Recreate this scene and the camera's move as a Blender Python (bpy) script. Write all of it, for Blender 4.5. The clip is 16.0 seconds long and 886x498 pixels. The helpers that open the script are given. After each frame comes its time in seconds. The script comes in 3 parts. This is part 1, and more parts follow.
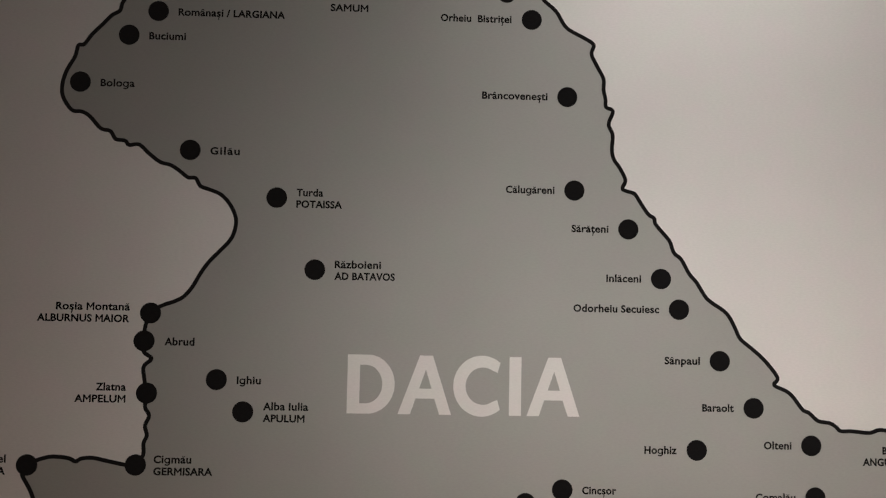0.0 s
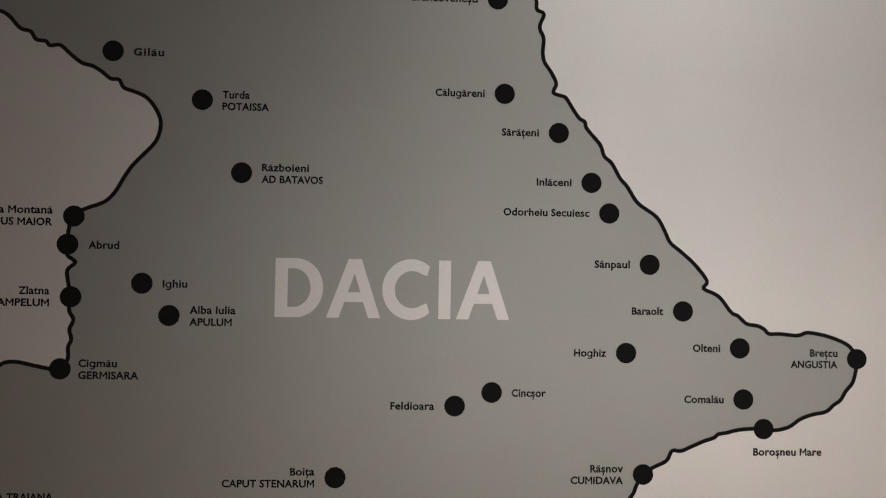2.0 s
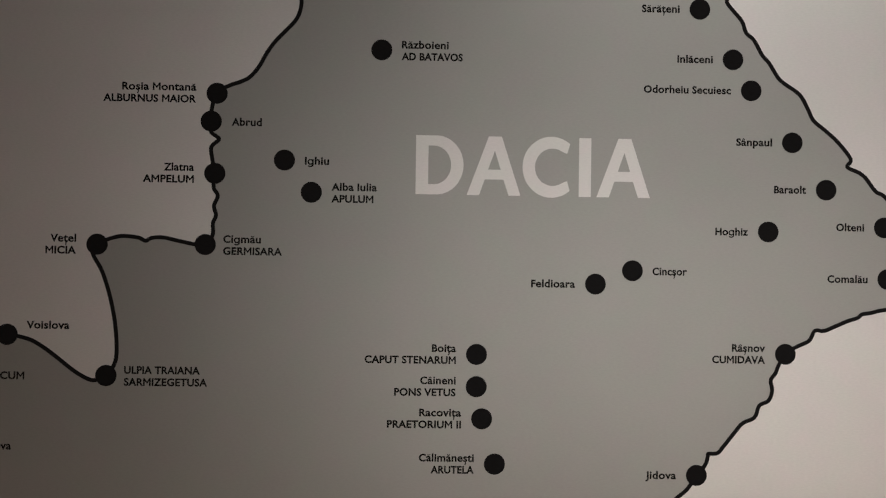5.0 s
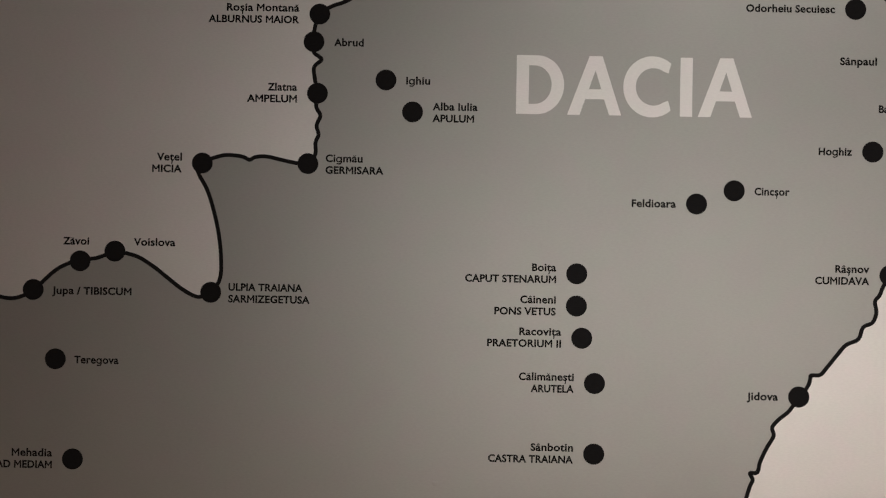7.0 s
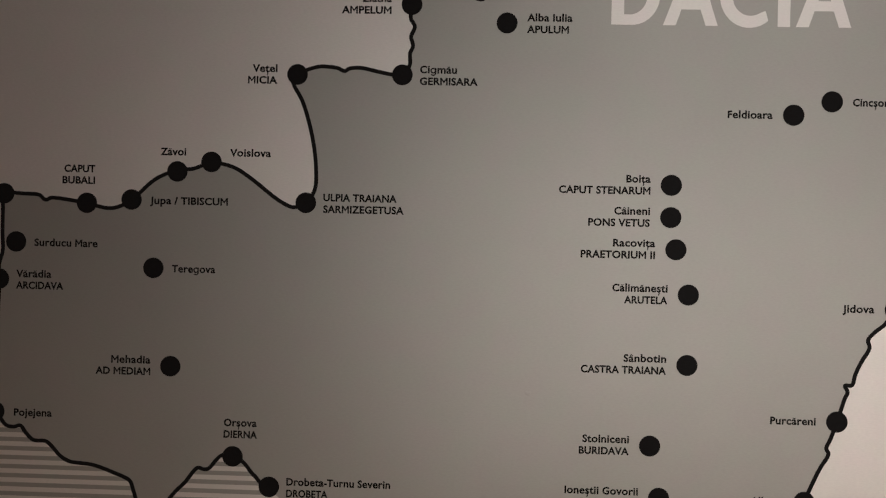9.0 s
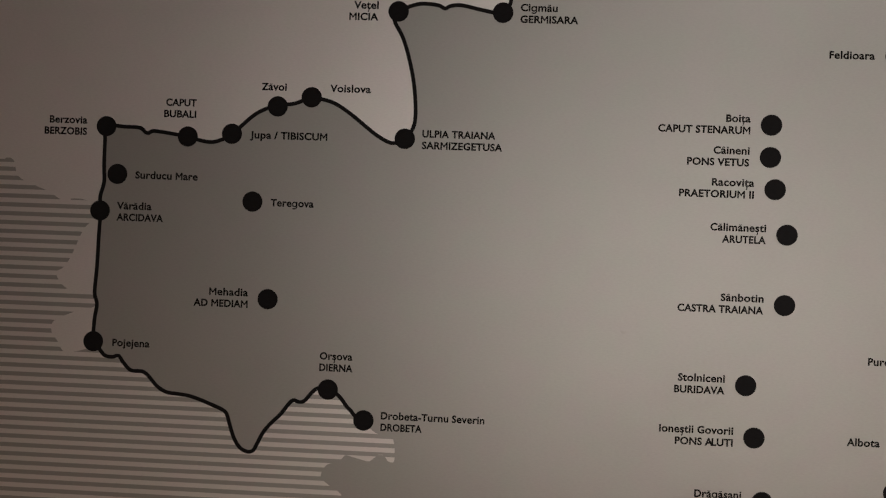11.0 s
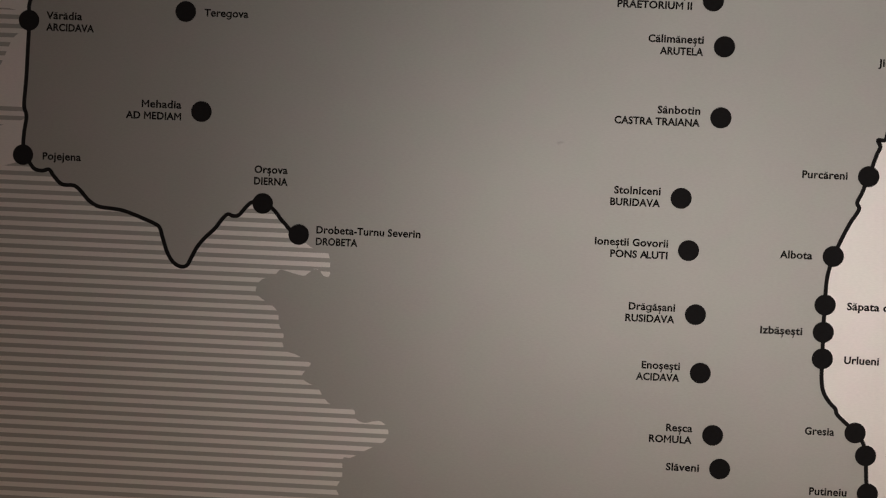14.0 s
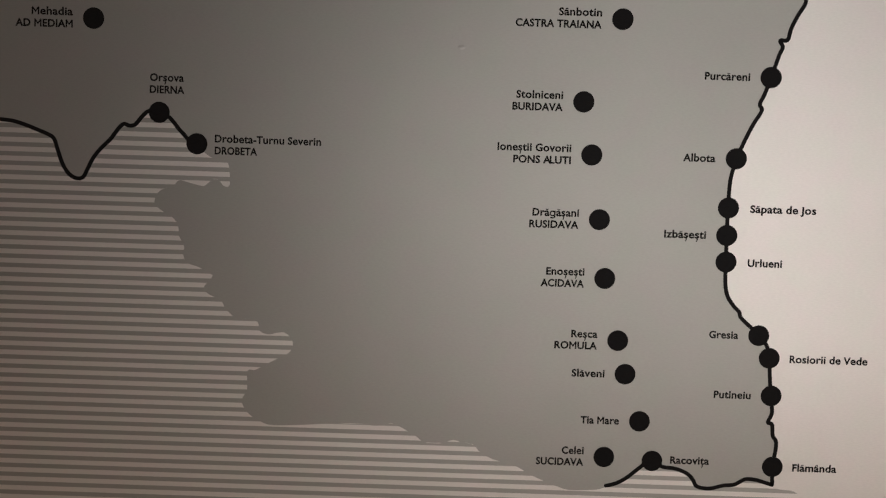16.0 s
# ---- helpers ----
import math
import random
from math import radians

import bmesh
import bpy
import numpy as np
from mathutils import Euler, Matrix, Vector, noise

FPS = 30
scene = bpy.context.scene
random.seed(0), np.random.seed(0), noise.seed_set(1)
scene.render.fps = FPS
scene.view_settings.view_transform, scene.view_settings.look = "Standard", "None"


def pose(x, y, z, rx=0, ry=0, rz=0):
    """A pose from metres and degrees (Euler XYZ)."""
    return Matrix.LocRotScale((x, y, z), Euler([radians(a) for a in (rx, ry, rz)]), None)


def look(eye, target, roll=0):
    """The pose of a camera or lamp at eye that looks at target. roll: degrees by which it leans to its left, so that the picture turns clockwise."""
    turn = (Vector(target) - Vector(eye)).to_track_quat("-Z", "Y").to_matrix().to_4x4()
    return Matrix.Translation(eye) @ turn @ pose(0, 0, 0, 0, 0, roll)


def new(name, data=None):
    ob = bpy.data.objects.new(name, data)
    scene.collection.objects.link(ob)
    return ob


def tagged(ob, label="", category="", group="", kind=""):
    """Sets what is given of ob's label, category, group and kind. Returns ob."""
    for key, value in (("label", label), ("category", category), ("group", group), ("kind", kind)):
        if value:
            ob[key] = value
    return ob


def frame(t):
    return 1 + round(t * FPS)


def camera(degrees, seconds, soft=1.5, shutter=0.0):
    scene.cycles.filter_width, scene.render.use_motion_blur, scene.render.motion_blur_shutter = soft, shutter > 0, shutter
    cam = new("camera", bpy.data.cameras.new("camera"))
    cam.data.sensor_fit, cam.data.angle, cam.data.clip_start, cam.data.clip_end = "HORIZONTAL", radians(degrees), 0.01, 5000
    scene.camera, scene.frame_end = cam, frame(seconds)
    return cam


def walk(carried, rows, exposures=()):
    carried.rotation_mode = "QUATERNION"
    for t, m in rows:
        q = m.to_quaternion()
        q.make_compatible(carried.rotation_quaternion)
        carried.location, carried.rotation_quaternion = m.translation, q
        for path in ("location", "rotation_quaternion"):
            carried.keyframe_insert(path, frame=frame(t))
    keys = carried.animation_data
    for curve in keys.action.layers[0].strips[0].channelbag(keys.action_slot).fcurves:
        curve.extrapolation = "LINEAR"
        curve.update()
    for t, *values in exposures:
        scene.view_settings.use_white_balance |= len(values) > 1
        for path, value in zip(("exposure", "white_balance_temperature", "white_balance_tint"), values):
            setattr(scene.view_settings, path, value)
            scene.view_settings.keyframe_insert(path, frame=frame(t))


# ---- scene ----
cam = camera(70.25, 16.0, soft=1.2)
# seconds, eye, then yaw to the left, pitch up, lean
PATH = [
    (0, 0.0000, -0.8969, 1.6200, -1.51, 2.49, 1.16),
    (0.5, 0.0215, -0.8954, 1.5992, -1.68, 2.28, 1.25),
    (1, 0.0440, -0.8939, 1.5747, -1.93, 2.18, 1.34),
    (1.5, 0.0721, -0.8919, 1.5419, -2.20, 1.84, 1.21),
    (1.8, 0.0872, -0.8906, 1.5210, -2.31, 1.57, 1.06),
    (2, 0.0894, -0.8897, 1.5024, -2.39, 1.39, 0.96),
    (2.5, 0.0853, -0.8873, 1.4595, -2.32, 1.08, 0.72),
    (2.8, 0.0667, -0.8853, 1.4347, -2.22, 0.92, 0.70),
    (3, 0.0620, -0.8841, 1.4191, -2.16, 0.82, 0.69),
    (3.5, 0.0462, -0.8826, 1.3899, -2.11, 0.77, 0.65),
    (3.8, 0.0237, -0.8825, 1.3843, -1.87, 0.68, 0.70),
    (4, 0.0085, -0.8824, 1.3782, -1.70, 0.63, 0.75),
    (4.2, -0.0138, -0.8814, 1.3720, -1.60, 0.57, 0.81),
    (6.3, -0.1552, -0.8774, 1.2694, 0.02, 0.69, 0.98),
    (6.5, -0.1678, -0.8780, 1.2577, 0.15, 0.64, 1.05),
    (7, -0.2000, -0.8797, 1.2261, 0.37, 0.52, 1.07),
    (7.5, -0.2308, -0.8803, 1.2027, 0.64, 0.23, 1.02),
    (8, -0.2614, -0.8813, 1.1697, 1.01, 0.15, 1.08),
    (8.5, -0.2898, -0.8831, 1.1385, 1.31, 0.04, 1.27),
    (9, -0.3112, -0.8845, 1.1110, 1.49, -0.27, 1.35),
    (9.2, -0.3192, -0.8860, 1.1007, 1.59, -0.32, 1.36),
    (11.3, -0.4434, -0.8947, 0.9904, 2.24, -0.16, 2.42),
    (11.5, -0.4462, -0.8956, 0.9709, 2.24, -0.28, 2.54),
    (12, -0.4587, -0.8983, 0.9308, 2.31, -0.55, 2.56),
    (12.2, -0.4450, -0.8982, 0.9172, 2.19, -0.66, 2.65),
    (12.5, -0.4274, -0.8972, 0.8875, 2.02, -0.82, 2.78),
    (13, -0.4075, -0.8934, 0.8412, 1.67, -1.01, 2.94),
    (13.3, -0.3979, -0.8914, 0.8187, 1.48, -1.14, 2.87),
    (13.5, -0.3835, -0.8900, 0.8051, 1.36, -1.22, 2.81),
    (14, -0.3511, -0.8866, 0.7740, 1.11, -1.36, 2.62),
    (14.5, -0.3269, -0.8854, 0.7468, 0.97, -1.65, 2.42),
    (15, -0.2994, -0.8819, 0.7173, 0.84, -1.84, 2.04),
    (15.5, -0.2636, -0.8783, 0.6943, 0.47, -2.23, 1.88),
    (16, -0.2251, -0.8783, 0.6695, 0.13, -2.62, 1.90),
]
walk(cam, [(t, pose(x, y, z, 0, 0, yaw) @ pose(0, 0, 0, 90 + pitch, 0, 0) @ pose(0, 0, 0, 0, 0, roll)) for t, x, y, z, yaw, pitch, roll in PATH],
     exposures=[(0.0, -0.10, 6450, 10), (1.5, -0.14, 6385, 9.5), (4.0, -0.17, 6370, 9.5), (7.0, 0.11, 6520, 10.5), (9.0, 0.13, 6620, 12), (11.5, 0.12, 6720, 13.5),
                (12.5, 0.14, 6700, 13.5), (14.5, 0.16, 6610, 12.5), (16.0, 0.21, 6450, 10.5)])

# ---- light: a dim exhibition room, lit by two added sources behind the camera ----
world = bpy.data.worlds.new("world")
scene.world = world
world.use_nodes = True
world.node_tree.nodes["Background"].inputs["Color"].default_value = (0.9, 0.85, 0.8, 1)
world.node_tree.nodes["Background"].inputs["Strength"].default_value = 0.4


def area_lamp(name, eye, target, size_x, size_y, watts, color):
    data = bpy.data.lights.new(name, "AREA")
    data.shape, data.size, data.size_y, data.energy, data.color = "RECTANGLE", size_x, size_y, watts, color
    ob = new(name, data)
    ob.matrix_world = look(eye, target)
    return ob


# added lamp, no window known: a wide glow set in the south wall
ROOM_X0, ROOM_X1, ROOM_Y, ROOM_TOP = -4.2, 5.6, -6.0, 3.2
REAR_GLOW = (-0.72, 5.5, 0.02, 1.92)  # x from, x to, z from, z to
area_lamp("rear_glow_lamp", ((REAR_GLOW[0] + REAR_GLOW[1]) / 2, ROOM_Y - 0.02, (REAR_GLOW[2] + REAR_GLOW[3]) / 2), ((REAR_GLOW[0] + REAR_GLOW[1]) / 2, 0, (REAR_GLOW[2] + REAR_GLOW[3]) / 2),
          REAR_GLOW[1] - REAR_GLOW[0], REAR_GLOW[3] - REAR_GLOW[2], 95, (1.0, 0.978, 0.957))
# added lamp, unseen: a long ceiling panel placed to brighten the wall
TOP_FILL = (0.43, 1.89, -1.92, -1.61)  # x from, x to, y from, y to
area_lamp("top_fill_glow", ((TOP_FILL[0] + TOP_FILL[1]) / 2, (TOP_FILL[2] + TOP_FILL[3]) / 2, ROOM_TOP - 0.062), ((TOP_FILL[0] + TOP_FILL[1]) / 2, (TOP_FILL[2] + TOP_FILL[3]) / 2 + 0.0001, 0),
          TOP_FILL[1] - TOP_FILL[0], TOP_FILL[3] - TOP_FILL[2], 16.0, (1.0, 0.98, 0.958))


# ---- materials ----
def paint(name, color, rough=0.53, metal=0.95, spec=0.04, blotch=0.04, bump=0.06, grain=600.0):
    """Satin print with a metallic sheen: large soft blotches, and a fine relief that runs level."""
    mat = bpy.data.materials.new(name)
    mat.use_nodes = True
    nodes, links = mat.node_tree.nodes, mat.node_tree.links
    bsdf = nodes["Principled BSDF"]
    coords = nodes.new("ShaderNodeNewGeometry")
    big = nodes.new("ShaderNodeTexNoise")
    big.inputs["Scale"].default_value, big.inputs["Detail"].default_value = 5.0, 5.0
    fine = nodes.new("ShaderNodeTexNoise")
    fine.inputs["Scale"].default_value, fine.inputs["Detail"].default_value = grain, 3.0
    stretch = nodes.new("ShaderNodeMapping")
    stretch.inputs["Scale"].default_value = (0.3, 1.0, 1.0)
    links.new(coords.outputs["Position"], stretch.inputs["Vector"])
    links.new(coords.outputs["Position"], big.inputs["Vector"])
    links.new(stretch.outputs["Vector"], fine.inputs["Vector"])
    both = nodes.new("ShaderNodeMath")
    both.operation = "ADD"
    links.new(big.outputs["Fac"], both.inputs[0])
    links.new(fine.outputs["Fac"], both.inputs[1])
    ramp = nodes.new("ShaderNodeMapRange")
    ramp.inputs["From Min"].default_value, ramp.inputs["From Max"].default_value = 0.7, 1.3
    ramp.inputs["To Min"].default_value, ramp.inputs["To Max"].default_value = 1 - blotch, 1 + blotch
    links.new(both.outputs[0], ramp.inputs["Value"])
    tint = nodes.new("ShaderNodeVectorMath")
    tint.operation = "SCALE"
    tint.inputs[0].default_value = color
    links.new(ramp.outputs["Result"], tint.inputs["Scale"])
    cast = nodes.new("ShaderNodeTexNoise")  # the ink leans a little towards green here and red there
    cast.inputs["Scale"].default_value, cast.inputs["Detail"].default_value = 21.0, 4.0
    links.new(coords.outputs["Position"], cast.inputs["Vector"])
    lean = nodes.new("ShaderNodeValToRGB")
    lean.color_ramp.elements[0].position, lean.color_ramp.elements[1].position = 0.36, 0.64
    lean.color_ramp.elements[0].color, lean.color_ramp.elements[1].color = (0.975, 1.0, 0.975, 1), (1.0, 0.98, 0.985, 1)
    links.new(cast.outputs["Fac"], lean.inputs["Fac"])
    inked = nodes.new("ShaderNodeVectorMath")
    inked.operation = "MULTIPLY"
    links.new(tint.outputs["Vector"], inked.inputs[0])
    links.new(lean.outputs["Color"], inked.inputs[1])
    links.new(inked.outputs["Vector"], bsdf.inputs["Base Color"])
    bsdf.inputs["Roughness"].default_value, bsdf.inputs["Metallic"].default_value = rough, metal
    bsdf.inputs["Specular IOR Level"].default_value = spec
    ripple = nodes.new("ShaderNodeTexNoise")
    ripple.inputs["Scale"].default_value, ripple.inputs["Detail"].default_value = grain / 5, 2.0
    links.new(stretch.outputs["Vector"], ripple.inputs["Vector"])
    height = nodes.new("ShaderNodeMath")
    height.operation = "MULTIPLY_ADD"
    height.inputs[1].default_value = 2.5
    links.new(ripple.outputs["Fac"], height.inputs[0])
    links.new(fine.outputs["Fac"], height.inputs[2])
    peel = nodes.new("ShaderNodeTexNoise")
    peel.inputs["Scale"].default_value, peel.inputs["Detail"].default_value = grain / 14, 2.0
    links.new(stretch.outputs["Vector"], peel.inputs["Vector"])
    waves = nodes.new("ShaderNodeMath")
    waves.operation = "MULTIPLY_ADD"
    waves.inputs[1].default_value = 5.0
    links.new(peel.outputs["Fac"], waves.inputs[0])
    links.new(height.outputs[0], waves.inputs[2])
    relief = nodes.new("ShaderNodeBump")
    relief.inputs["Strength"].default_value, relief.inputs["Distance"].default_value = bump, 0.0006
    links.new(waves.outputs[0], relief.inputs["Height"])
    links.new(relief.outputs["Normal"], bsdf.inputs["Normal"])
    return mat


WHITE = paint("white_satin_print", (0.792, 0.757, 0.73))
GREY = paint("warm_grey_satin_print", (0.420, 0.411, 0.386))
BLACK = paint("black_print", (0.0095, 0.0086, 0.0088), rough=0.45, metal=0.0, spec=0.06, blotch=0.2)
# colours of the unseen room, chosen for the light they bounce back
FLOOR_BOUNCE = paint("warm_reflector_floor", (0.78, 0.54, 0.345), rough=0.28, metal=0.0, spec=0.5, blotch=0.12, bump=0.05, grain=150.0)
PALE = paint("dark_unseen_ceiling", (0.075, 0.06, 0.047), rough=0.8, metal=0.0)
DARK = paint("brown_bounce_wall", (0.20, 0.08, 0.038), rough=0.8, metal=0.0)
FRAME = paint("dark_lamp_frame", (0.06, 0.06, 0.06), rough=0.5, metal=0.0)


# ---- building helpers ----
def part(name, bm, material, parent=None, label=""):
    mesh = bpy.data.meshes.new(name)
    bm.to_mesh(mesh)
    bm.free()
    mesh.materials.append(material)
    ob = new(name, mesh)
    ob.parent = parent
    return tagged(ob, label)


def box(bm, low, high):
    c = [bm.verts.new((x, y, z)) for x in (low[0], high[0]) for y in (low[1], high[1]) for z in (low[2], high[2])]
    for f in ((0, 1, 3, 2), (4, 6, 7, 5), (0, 4, 5, 1), (2, 3, 7, 6), (0, 2, 6, 4), (1, 5, 7, 3)):
        bm.faces.new([c[i] for i in f])
    return bm


def area_of(loop):
    return sum(a[0] * b[1] - b[0] * a[1] for a, b in zip(loop, loop[1:] + loop[:1])) / 2


def slab(bm, loops, proud, at=(0.0, 0.0)):
    """A thin sheet on the wall: the outline loops[0] (x, z) with holes loops[1:], standing proud of the wall."""
    from mathutils.geometry import tessellate_polygon
    loops = [l if (area_of(l) > 0) == (n == 0) else l[::-1] for n, l in enumerate(loops)]
    flat = [p for l in loops for p in l]
    front = [bm.verts.new((at[0] + x, -proud, at[1] + z)) for x, z in flat]
    back = [bm.verts.new((at[0] + x, 0.001, at[1] + z)) for x, z in flat]
    for tri in tessellate_polygon([[Vector((x, z, 0)) for x, z in l] for l in loops]):
        a, b, c = (flat[i] for i in tri)
        turn = (b[0] - a[0]) * (c[1] - a[1]) - (c[0] - a[0]) * (b[1] - a[1])
        if abs(turn) < 1e-14:
            continue
        order = tri if turn > 0 else tri[::-1]
        try:
            bm.faces.new([front[i] for i in order])
        except ValueError:
            pass
    start = 0
    for l in loops:
        n = len(l)
        for i in range(n):
            a, b = start + i, start + (i + 1) % n
            bm.faces.new((front[a], back[a], back[b], front[b]))
        start += n
    return bm


def smooth(points, steps=5, closed=False):
    """A Catmull-Rom curve through the bends of a drawn line."""
    pts = [Vector(p) for p in points]
    out = []
    n = len(pts)
    for i in range(n if closed else n - 1):
        p0, p1 = pts[i - 1] if closed or i else pts[0], pts[i]
        p2, p3 = pts[(i + 1) % n], pts[(i + 2) % n] if closed or i + 2 < n else pts[-1]
        for k in range(steps):
            t = k / steps
            out.append(tuple(0.5 * (2 * p1 + (p2 - p0) * t + (2 * p0 - 5 * p1 + 4 * p2 - p3) * t * t + (3 * p1 - p0 - 3 * p2 + p3) * t ** 3)))
    return out if closed else out + [tuple(pts[-1])]


def ribbon(bm, points, width, proud):
    """A painted line of even width with round ends."""
    line = [Vector(p) for p in points]
    line = [p for i, p in enumerate(line) if i == 0 or (p - line[i - 1]).length > 1e-5]
    left, right = [], []
    for i, p in enumerate(line):
        d = (line[min(i + 1, len(line) - 1)] - line[max(i - 1, 0)]).normalized()
        side = Vector((-d.y, d.x)) * width / 2
        left.append(p + side)
        right.append(p - side)
    lf, rf = ([bm.verts.new((v.x, -proud, v.y)) for v in row] for row in (left, right))
    lb, rb = ([bm.verts.new((v.x, 0.001, v.y)) for v in row] for row in (left, right))
    for i in range(len(line) - 1):
        bm.faces.new((rf[i], rf[i + 1], lf[i + 1], lf[i]))
        bm.faces.new((lf[i], lf[i + 1], lb[i + 1], lb[i]))
        bm.faces.new((rb[i], rb[i + 1], rf[i + 1], rf[i]))
    for p in (line[0], line[-1]):
        slab(bm, [[(p.x + width / 2 * math.cos(a * math.pi / 8), p.y + width / 2 * math.sin(a * math.pi / 8)) for a in range(16)]], proud - 0.00001)
    return bm


# ---- the room: only the north wall is known, the rest is added ----
X0, X1, Y0, TOP = ROOM_X0, ROOM_X1, ROOM_Y, ROOM_TOP


def block(name, low, high, material, label, category):
    return tagged(part(name, box(bmesh.new(), low, high), material), label, category, kind="structure")


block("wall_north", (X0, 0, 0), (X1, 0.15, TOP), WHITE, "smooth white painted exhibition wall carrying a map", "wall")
south = bmesh.new()
for low, high in (((X0, 0), (REAR_GLOW[0], TOP)), ((REAR_GLOW[1], 0), (X1, TOP)), ((REAR_GLOW[0], 0), (REAR_GLOW[1], REAR_GLOW[2])), ((REAR_GLOW[0], REAR_GLOW[3]), (REAR_GLOW[1], TOP))):
    box(south, (low[0], Y0 - 0.15, low[1]), (high[0], Y0, high[1]))
tagged(part("wall_south", south, DARK), "unseen brown wall with an opening for the added lamp", "wall", kind="structure")
# frame made up around the added rear lamp; no real window is known
window = tagged(new("rear_glow_1"), "wide dark-framed opening added around an unseen lamp", "window", kind="structure")
for n in range(6):
    x = REAR_GLOW[0] + 0.02 + (REAR_GLOW[1] - REAR_GLOW[0] - 0.04) * n / 5
    part("glow_post", box(bmesh.new(), (x - 0.02, Y0 - 0.12, REAR_GLOW[2]), (x + 0.02, Y0 - 0.06, REAR_GLOW[3])), FRAME, window)
for z in (REAR_GLOW[2] + 0.02, REAR_GLOW[3] - 0.02):
    part("glow_rail", box(bmesh.new(), (REAR_GLOW[0], Y0 - 0.118, z - 0.02), (REAR_GLOW[1], Y0 - 0.062, z + 0.02)), FRAME, window)
# unseen surfaces, added to reflect warm light onto the map
block("wall_east", (X1, Y0 - 0.15, 0), (X1 + 0.15, 0.15, TOP), DARK, "unseen brown wall added to warm the bounced light", "wall")
block("wall_west", (X0 - 0.15, Y0 - 0.15, 0), (X0, 0.15, TOP), DARK, "unseen brown wall added to warm the bounced light", "wall")
block("floor", (X0 - 0.15, Y0 - 0.15, -0.1), (X1 + 0.15, 0.15, 0), FLOOR_BOUNCE, "unseen warm polished floor added as a light reflector", "floor")
block("ceiling", (X0 - 0.15, Y0 - 0.15, TOP), (X1 + 0.15, 0.15, TOP + 0.1), PALE, "unseen dark ceiling closing the added room", "ceiling")

# housing and diffuser invented to carry the added ceiling lamp
top_fill = tagged(new("top_fill_panel"), "long flat ceiling lamp, added and unseen, with a dark metal housing", "ceiling light")
lx0, lx1, ly0, ly1 = TOP_FILL
housing = bmesh.new()
for low, high in (((lx0 - 0.03, ly0 - 0.03), (lx0, ly1 + 0.03)), ((lx1, ly0 - 0.03), (lx1 + 0.03, ly1 + 0.03)), ((lx0, ly0 - 0.03), (lx1, ly0)), ((lx0, ly1), (lx1, ly1 + 0.03))):
    box(housing, (low[0], low[1], TOP - 0.06), (high[0], high[1], TOP))
part("housing", housing, FRAME, top_fill)
part("diffuser", box(bmesh.new(), (lx0, ly0, TOP - 0.05), (lx1, ly1, TOP - 0.04)), WHITE, top_fill)

# ---- the map's lines, fort by fort along the border (x, z on the wall) ----
west_top = [
    (-0.437, 2.013), (-0.442, 2.001), (-0.445, 1.990), (-0.456, 1.983), (-0.467, 1.971), (-0.483, 1.954), (-0.493, 1.940), (-0.501, 1.938), (-0.505, 1.922),
    (-0.516, 1.901), (-0.521, 1.881), (-0.519, 1.863), (-0.506, 1.845), (-0.492, 1.843), (-0.480, 1.836), (-0.465, 1.820), (-0.451, 1.816), (-0.443, 1.805),
    (-0.430, 1.803), (-0.424, 1.797), (-0.410, 1.798), (-0.396, 1.786), (-0.380, 1.774), (-0.365, 1.770), (-0.352, 1.762), (-0.340, 1.753), (-0.329, 1.752),
    (-0.322, 1.741), (-0.308, 1.736), (-0.292, 1.729), (-0.279, 1.715), (-0.271, 1.698), (-0.271, 1.682), (-0.277, 1.666), (-0.291, 1.650), (-0.306, 1.634),
    (-0.317, 1.618), (-0.328, 1.598), (-0.340, 1.584), (-0.353, 1.577), (-0.367, 1.572), (-0.385, 1.561),
]
rosia_cigmau = [
    (-0.385, 1.561), (-0.392, 1.536), (-0.392, 1.522), (-0.392, 1.507), (-0.385, 1.501), (-0.381, 1.496), (-0.391, 1.486), (-0.390, 1.471), (-0.386, 1.449),
    (-0.387, 1.430), (-0.381, 1.418), (-0.386, 1.404), (-0.383, 1.391), (-0.387, 1.380), (-0.387, 1.364), (-0.396, 1.351),
]
cigmau_vetel = [
    (-0.397, 1.350), (-0.409, 1.350), (-0.431, 1.354), (-0.455, 1.359), (-0.471, 1.358), (-0.479, 1.354), (-0.488, 1.358), (-0.503, 1.360), (-0.519, 1.359),
    (-0.545, 1.349),
]
vetel_ulpia = [
    (-0.545, 1.349), (-0.551, 1.336), (-0.538, 1.312), (-0.528, 1.283), (-0.520, 1.249), (-0.516, 1.215), (-0.517, 1.187), (-0.529, 1.167),
]
ulpia_voislova = [
    (-0.529, 1.167), (-0.544, 1.161), (-0.555, 1.163), (-0.571, 1.172), (-0.587, 1.184), (-0.601, 1.195), (-0.615, 1.205), (-0.630, 1.214), (-0.645, 1.219),
    (-0.666, 1.222),
]
voislova_zavoi = [
    (-0.666, 1.222), (-0.681, 1.216), (-0.693, 1.212), (-0.712, 1.210),
]
zavoi_jupa = [
    (-0.712, 1.210), (-0.733, 1.203), (-0.751, 1.192), (-0.779, 1.166),
]
jupa_caput = [
    (-0.779, 1.166), (-0.798, 1.156), (-0.815, 1.154), (-0.843, 1.160),
]
caput_berz = [
    (-0.843, 1.162), (-0.866, 1.164), (-0.893, 1.167), (-0.901, 1.164), (-0.906, 1.165), (-0.914, 1.171), (-0.937, 1.172), (-0.964, 1.172),
]
berz_varadia = [
    (-0.964, 1.172), (-0.965, 1.153), (-0.965, 1.116), (-0.964, 1.091), (-0.969, 1.070), (-0.968, 1.050),
]
